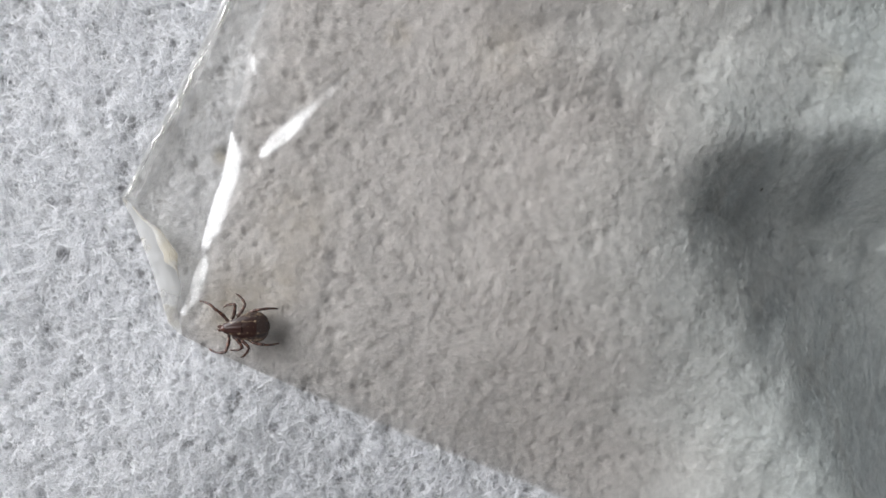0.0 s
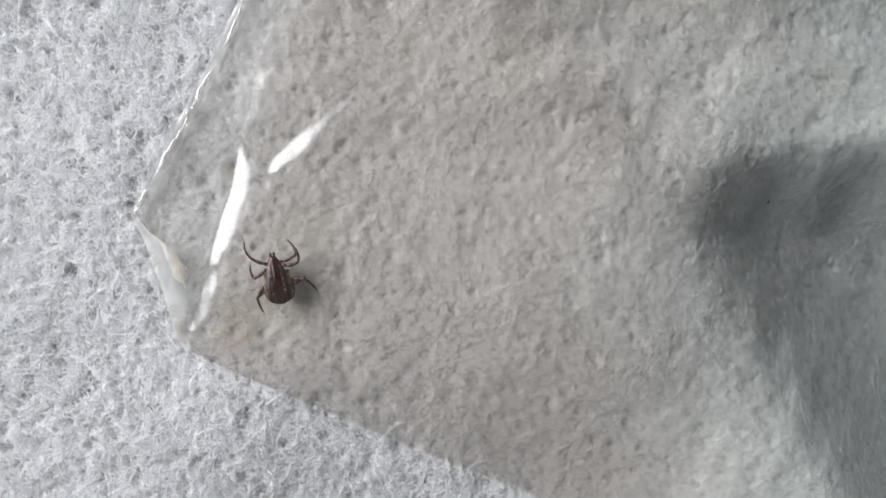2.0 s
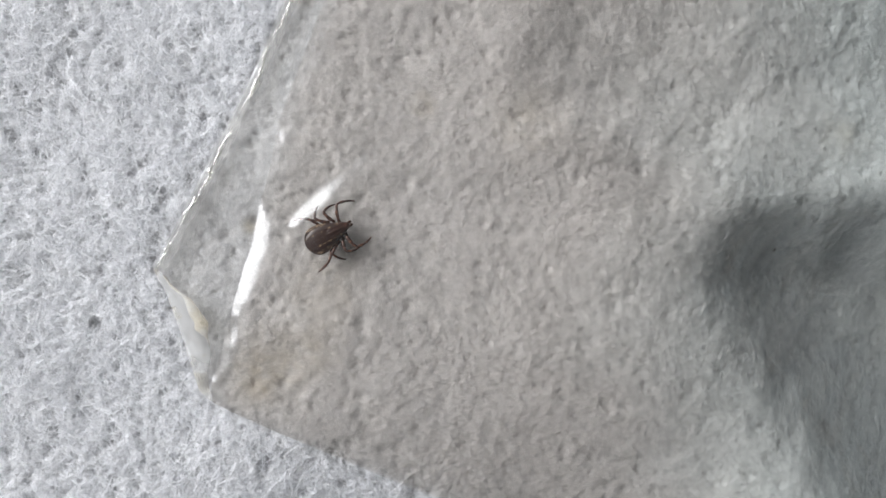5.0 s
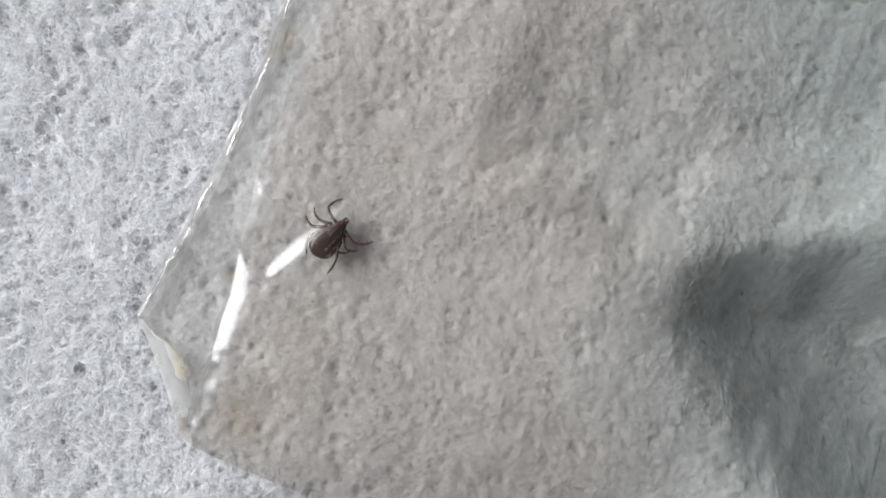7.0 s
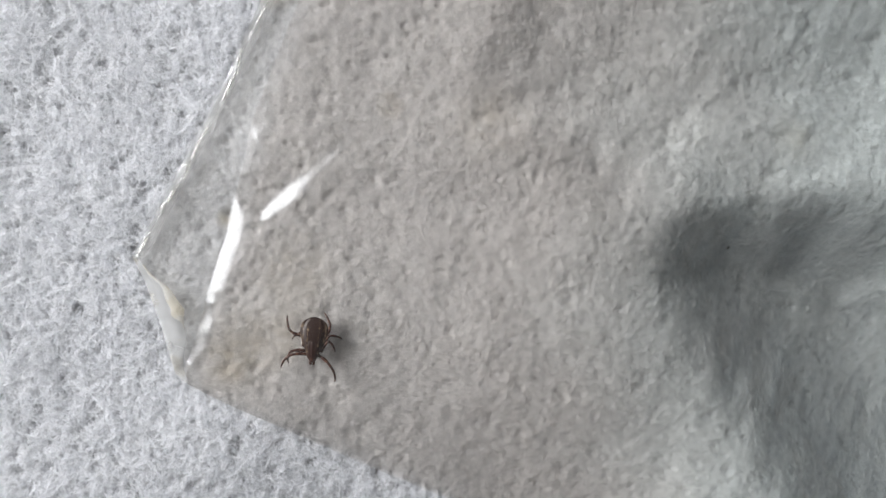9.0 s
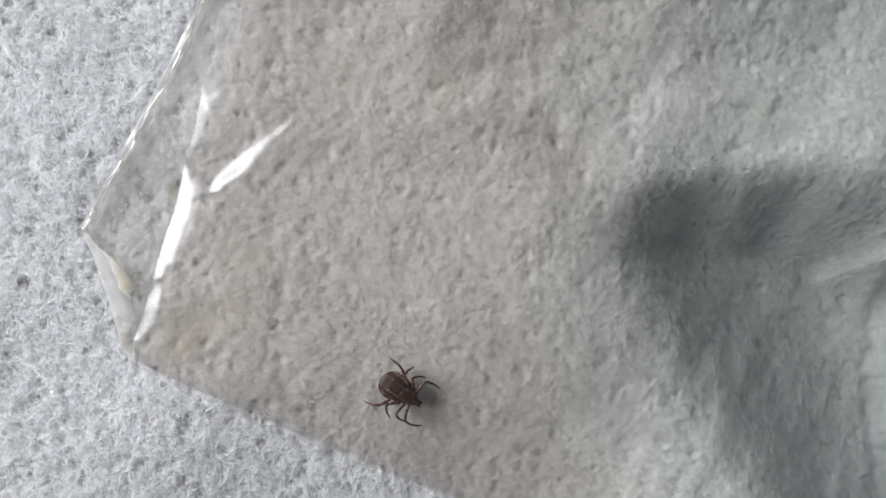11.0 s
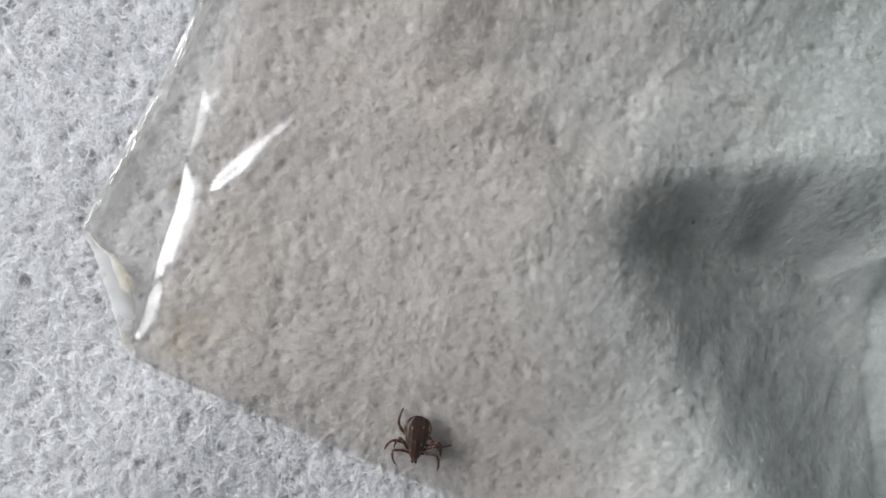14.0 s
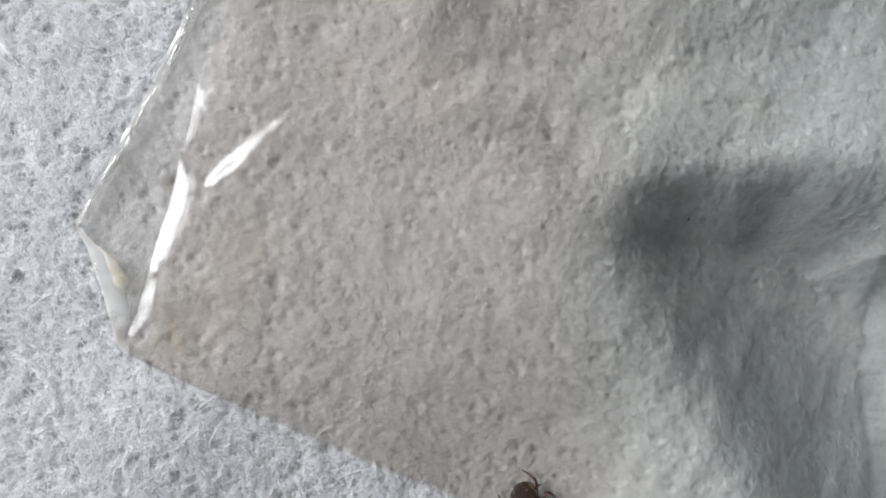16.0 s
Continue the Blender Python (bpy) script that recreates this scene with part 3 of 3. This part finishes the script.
    put("folded_corner", mesh_from("folded_corner", np.stack([gx, gy, gz], -1).reshape(-1, 3) * MM, grid_faces(rows, cols), FILM_FLAP), bag, "milky, slightly yellowed folded corner")
    # its folded edge is thicker and yellowed over a short wedge
    s = np.linspace(0, 1, 8)
    wedge = slice(25, 57)
    wy = ys[wedge]
    wide = (0.12 + 1.15 * smooth01((-2.2 - wy) / 5.0) * smooth01((wy + 8.2) / 1.0))[:, None]
    wx = x1[wedge][:, None] + 0.12 - wide * (1 - s) + 0.12 * value_noise(wy / 0.6, wy * 0, 62)[:, None] * (1 - s)
    wy = np.repeat(wy[:, None], 8, 1)
    wz = np.interp(wy, ys, gz.max(axis=1)) + 0.05 + 0.10 * np.sin(s * np.pi)[None, :]
    put("fold_edge", mesh_from("fold_edge", np.stack([wx, wy, wz], -1).reshape(-1, 3) * MM, grid_faces(len(wy), 8), FILM_EDGE), bag, "yellowed edge of the fold")
    return bag


build_bag()


# ---- the tick ----
def build_body_mesh(name, material, shield=False):
    """Flat egg-shaped body: narrow shoulders in front (+x), broad and scalloped behind."""
    rows, cols = 44, 40
    s = np.linspace(0, 1, rows)
    x = 1.80 - 4.08 * s
    half = np.interp(s, (0, 0.15, 0.3, 0.45, 0.6, 0.72, 0.83, 0.91, 0.965, 1.0), (0.44, 0.68, 0.92, 1.17, 1.34, 1.38, 1.26, 1.01, 0.70, 0.20))
    half[1:-1] = (half[:-2] + 2 * half[1:-1] + half[2:]) / 4
    thick = 0.48 * np.sin(np.pi * np.clip(0.12 + 0.88 * s ** 0.9, 0, 1)) ** 0.6
    thick[-1] = 0.03
    a = np.arange(cols) / cols * 2 * np.pi
    yy = np.cos(a)[None, :] * half[:, None]
    zz = np.sin(a)[None, :]
    zz = np.sign(zz) * np.abs(zz) ** 0.8 * thick[:, None]
    top = zz > 0
    u = np.cos(a)[None, :] * np.ones((rows, 1))
    rim = np.exp(-((np.abs(u) - 0.78) / 0.07) ** 2) * smooth01((s - 0.25) / 0.2)[:, None]
    groove = np.exp(-((np.abs(u) - 0.33) / 0.08) ** 2) * (smooth01((s - 0.05) / 0.1) * smooth01((0.55 - s) / 0.15))[:, None]
    tail = smooth01((s - 0.72) / 0.1)[:, None] * (0.5 + 0.5 * np.cos(u * 18))
    zz = zz - top * (0.09 * rim + 0.07 * groove + 0.06 * tail)
    if shield:  # the plate over the shoulders: a thin shell on the front of the back
        keep = s < 0.44
        x, yy, zz, rows = x[keep] + 0.01, yy[keep], zz[keep], int(keep.sum())
        fade = np.clip((0.46 - s[keep]) / 0.46, 0, 1)[:, None] ** 0.45
        yy, zz = yy * (0.35 + 0.60 * fade), np.where(zz > 0, zz * 1.03 + 0.025, 0.0)
    v = np.stack([np.repeat(x[:, None], cols, 1), yy, zz + 0.60], -1).reshape(-1, 3)
    v = np.concatenate([v, [[x[0] + 0.04, 0, 0.60], [x[-1] - 0.02, 0, 0.60 + (0.3 if shield else 0.0)]]])
    f = grid_faces(rows, cols, wrap=True).tolist()
    n, last = len(v), (rows - 1) * cols
    f += [[(j + 1) % cols, j, n - 2] for j in range(cols)] + [[last + j, last + (j + 1) % cols, n - 1] for j in range(cols)]
    me = bpy.data.meshes.new(name)
    me.from_pydata((v * TS).tolist(), [], f)
    me.polygons.foreach_set("use_smooth", [True] * len(me.polygons))
    me.materials.append(material)
    bm = bmesh.new()
    bm.from_mesh(me)
    bmesh.ops.recalc_face_normals(bm, faces=bm.faces[:])
    bm.to_mesh(me)
    bm.free()
    return me


def link_mesh(name, length, heights, radii, joints, hook):
    """One half of a jointed leg along +x in its own space; hook bends it sideways."""
    s = np.linspace(0, 1, 18)
    turn = hook * (s - 0.5)
    x = np.concatenate([[0], np.cumsum((np.cos(turn)[1:] + np.cos(turn)[:-1]) / 2)]) / 17 * length
    y = np.concatenate([[0], np.cumsum((np.sin(turn)[1:] + np.sin(turn)[:-1]) / 2)]) / 17 * length
    z = np.interp(s, np.linspace(0, 1, len(heights)), heights)
    r = np.interp(s, np.linspace(0, 1, len(radii)), radii)
    for joint in joints:
        r = r * (1 - 0.28 * np.exp(-((s - joint) / 0.05) ** 2))
    return tube(np.stack([x, y, z], -1), r, 10, LEG, name, TS)


# root of each leg on the body (mm), length (mm)
LEGS = ((1.45, 0.50, 3.35), (1.10, 0.80, 2.65), (0.65, 1.00, 2.65), (-0.35, 1.15, 2.7))


def build_tick():
    tick = tagged(new("tick"), "dark brown tick with pale streaks crawling inside the bag", "tick")
    put("body", build_body_mesh("body", SHELL), tick)
    put("shield", build_body_mesh("shield", SHIELD, True), tick, "reddish brown shield with pale streaks")
    head = put("head", tube([(1.55, 0, 0.56), (1.75, 0, 0.56), (1.95, 0, 0.54), (2.1, 0, 0.50)], (0.38, 0.40, 0.34, 0.2), 12, HEAD, "head", TS), tick, "reddish brown head")
    for side in (-1, 1):
        put("palp", tube([(1.95, 0.14 * side, 0.53), (2.15, 0.17 * side, 0.50), (2.32, 0.15 * side, 0.48), (2.42, 0.13 * side, 0.45)], (0.10, 0.14, 0.13, 0.07), 8, HEAD, "palp", TS), head)
    legs = []
    for x, y, length in LEGS:
        for side in (1, -1):
            flip = -1 if x < 0 else 1  # the hind legs bend the other way
            leg = put("leg", link_mesh("leg", length / 2, (0.0, 0.12, 0.22, 0.26), (0.16, 0.17, 0.155, 0.135), (0.25, 0.75), -0.6 * side * flip), tick, "reddish brown jointed leg")
            foot = put("foot", link_mesh("foot", length / 2, (0.0, -0.12, -0.33, -0.62), (0.135, 0.125, 0.10, 0.055), (0.12, 0.5), -0.85 * side * (0.4 if flip < 0 else 1.0) * flip), leg)
            legs.append((leg, foot, x, y, length / 2, side))
    return tick, legs


TICK, TICK_LEGS = build_tick()


def build_lint():
    """A short white thread and a dark crumb that lie on the lower film."""
    z = float(under_height(5.0, 10.5))
    me = tube([(4.92, 10.2, z + 0.03), (4.98, 10.5, z + 0.06), (5.1, 10.85, z + 0.03)], (0.03, 0.045, 0.03), 6, FIBRE, "lint_thread")
    tagged(put("lint_thread", me), "short white lint thread lying inside the bag", "lint")
    z = float(under_height(31.9, -1.0))
    me = tube([(31.75, -1.1, z + 0.08), (31.9, -0.95, z + 0.10), (32.0, -0.8, z + 0.08)], (0.04, 0.07, 0.04), 7, SHELL, "dirt_crumb")
    tagged(put("dirt_crumb", me), "tiny dark brown dirt crumb inside the bag", "crumb")


build_lint()

# path of the tick: seconds, x and y in mm, heading in degrees
TICK_PATH = [
    (0, -17.58, -13.28, -178),
    (0.5, -17.98, -12.40, -184),
    (1, -17.21, -12.04, -197),
    (1.5, -15.47, -10.72, -217),
    (2, -15.42, -7.65, -258),
    (2.5, -17.33, -4.93, -230),
    (3, -16.86, -2.23, -246),
    (3.2, -16.34, -1.48, -245),
    (4.2, -14.20, 0.60, -295),
    (5.3, -11.30, 1.63, -339),
    (5.5, -10.24, 2.52, -340),
    (5.7, -9.53, 3.60, -319),
    (6, -9.69, 4.94, -286),
    (6.5, -10.73, 6.11, -264),
    (7, -10.01, 5.36, -314),
    (7.5, -9.61, 3.66, -393),
    (8, -9.58, 0.14, -448),
    (8.5, -10.37, -4.35, -453),
    (9, -11.06, -9.79, -454),
    (9.2, -10.53, -11.25, -441),
    (9.5, -8.64, -12.97, -418),
    (9.7, -6.74, -13.55, -396),
    (10, -4.01, -14.98, -383),
    (10.2, -2.15, -14.29, -375),
    (11.2, 2.40, -18.60, -405),
    (12.3, 6.99, -25.41, -456),
    (12.5, 6.87, -25.33, -459),
    (13, 5.02, -23.90, -464),
    (13.5, 3.41, -23.34, -458),
    (14, 3.16, -22.15, -457),
    (14.5, 3.91, -22.55, -446),
    (15, 6.36, -24.33, -420),
    (15.2, 7.84, -25.21, -400),
    (15.5, 10.57, -26.84, -388),
    (16, 14.92, -29.11, -407),
]


# each leg, left and right by turns: seconds, angle of its upper half from the nose, bend of its knee (degrees)
LEG_ROWS = (
    ((0, 79, 89), (0.5, 67, 48), (1, 83, 39), (1.5, 140, 101), (2, 57, 45), (2.5, 106, 85), (3, 88, 116), (5.5, 75, 40), (6, 59, 50),
     (6.5, 67, 20), (7, 72, 89), (7.5, 48, 79), (8, 91, 92), (8.5, 98, 85), (9, 54, 39), (9.5, 67, 81), (10, 77, 120), (12.5, 112, 120),
     (13, 100, 120), (13.5, 114, 97), (14, 92, 86), (14.5, 64, 68), (15, 64, 80), (15.5, 81, 106), (16, 65, 82)),
    ((0, 49, 23), (0.5, 115, 109), (1, 99, 117), (1.5, 105, 112), (2, 78, 103), (2.5, 82, 82), (3, 93, 96), (5.5, 55, 44), (6, 41, 29),
     (6.5, 34, 20), (7, 98, 58), (7.5, 127, 119), (8, 54, 20), (8.5, 56, 69), (9, 85, 52), (9.5, 65, 54), (10, 40, 68), (12.5, 95, 57),
     (13, 74, 41), (13.5, 100, 111), (14, 94, 111), (14.5, 89, 118), (15, 97, 120), (15.5, 91, 120), (16, 81, 97)),
    ((0, 131, 120), (0.5, 82, 77), (1, 126, 102), (1.5, 118, 49), (2, 118, 110), (2.5, 120, 95), (3, 129, 109), (5.5, 170, 118), (6, 172, 100),
     (6.5, 98, 104), (7, 115, 49), (7.5, 147, 80), (8, 100, 77), (8.5, 107, 110), (9, 149, 120), (9.5, 141, 116), (10, 84, 66), (12.5, 93, 46),
     (13, 104, 96), (13.5, 106, 120), (14, 119, 91), (14.5, 111, 107), (15, 140, 103), (15.5, 172, 111), (16, 127, 120)),
    ((0, 107, 120), (0.5, 78, 24), (1, 72, 20), (1.5, 80, 20), (2, 93, 94), (2.5, 100, 102), (3, 87, 112), (5.5, 93, 80), (6, 100, 85),
     (6.5, 118, 95), (7, 133, 78), (7.5, 132, 117), (8, 121, 120), (8.5, 158, 112), (9, 85, 74), (9.5, 115, 65), (10, 143, 69), (12.5, 89, 120),
     (13, 60, 102), (13.5, 95, 97), (14, 142, 120), (14.5, 107, 102), (15, 92, 58), (15.5, 130, 120), (16, 122, 100)),
    ((0, 139, 94), (0.5, 137, 83), (1, 82, 20), (1.5, 153, 96), (2, 171, 53), (2.5, 161, 82), (3, 159, 62), (5.5, 149, 84), (6, 174, 70),
     (6.5, 146, 81), (7, 138, 59), (7.5, 169, 103), (8, 179, 59), (8.5, 163, 42), (9, 157, 83), (9.5, 170, 99), (10, 135, 111), (12.5, 150, 82),
     (13, 110, 81), (13.5, 114, 67), (14, 114, 103), (14.5, 140, 89), (15, 173, 120), (15.5, 182, 90), (16, 193, 113)),
    ((0, 129, 82), (0.5, 165, 117), (1, 130, 104), (1.5, 120, 89), (2, 172, 97), (2.5, 148, 72), (3, 172, 114), (5.5, 149, 37), (6, 166, 58),
     (6.5, 135, 32), (7, 158, 120), (7.5, 146, 120), (8, 137, 66), (8.5, 157, 104), (9, 174, 120), (9.5, 146, 79), (10, 176, 89), (12.5, 128, 77),
     (13, 131, 94), (13.5, 150, 120), (14, 101, 69), (14.5, 118, 60), (15, 159, 85), (15.5, 172, 120), (16, 162, 94)),
    ((0, 159, -20), (0.5, 120, -50), (1, 115, -50), (1.5, 104, -50), (2, 136, -50), (2.5, 143, -50), (3, 160, -20), (5.5, 158, -50), (6, 120, -50),
     (6.5, 135, -50), (7, 168, -50), (7.5, 159, -50), (8, 144, -50), (8.5, 137, -50), (9, 164, -50), (9.5, 142, -50), (10, 117, -50), (12.5, 150, -50),
     (13, 96, -50), (13.5, 98, -50), (14, 50, -50), (14.5, 133, -50), (15, 166, -20), (15.5, 133, -50), (16, 147, -50)),
    ((0, 163, -20), (0.5, 121, -50), (1, 118, -50), (1.5, 106, -50), (2, 101, -49), (2.5, 133, -50), (3, 155, -20), (5.5, 118, -50), (6, 129, -50),
     (6.5, 125, -50), (7, 143, -31), (7.5, 105, -50), (8, 97, -50), (8.5, 134, -50), (9, 113, -50), (9.5, 135, -50), (10, 156, -29), (12.5, 111, -50),
     (13, 109, -50), (13.5, 138, -50), (14, 143, -50), (14.5, 141, -50), (15, 109, -50), (15.5, 142, -36), (16, 137, -49)),
)


def leg_beats(seen, n):
    """Fills in a step between the rows, and a steady gait where they lie far apart."""
    rows = []
    yaw_mean, bend_mean = (sum(r[k] for r in seen) / len(seen) for k in (1, 2))
    for (t0, a0, b0), (t1, a1, b1) in zip(seen, seen[1:]):
        rows.append((t0, a0, b0, 0.0))
        count = round((t1 - t0) / 0.25)
        for k in range(1, count):
            u = k / count
            pull = 1.0 if count > 2 else 0.0
            beat = math.sin(math.pi * (k + n + n // 2) / 1.5) if count > 2 else (-1) ** (n + n // 2)
            a = (a0 * (1 - u) + a1 * u) * (1 - pull) + yaw_mean * pull
            b = (b0 * (1 - u) + b1 * u) * (1 - pull) + bend_mean * pull
            rows.append((t0 + (t1 - t0) * u, a + 11 * beat, b + 8, max(0.0, beat)))
    rows.append((*seen[-1], 0.0))
    return rows


def motions():
    walk(TICK, [(t, pose(x * MM, y * MM, (float(under_height(x, y)) + 0.16) * MM, 0, 0, head)) for t, x, y, head in TICK_PATH])
    for n, ((leg, foot, x, y, half, side), seen) in enumerate(zip(TICK_LEGS, LEG_ROWS)):
        beats = leg_beats(seen, n)
        walk(leg, [(t, pose(x * TS, y * side * TS, 0.40 * TS, 0, -5 * lift, side * a)) for t, a, b, lift in beats])
        walk(foot, [(t, pose(half * TS, 0, 0.25 * TS, 0, 0, -side * b)) for t, a, b, lift in beats])


motions()
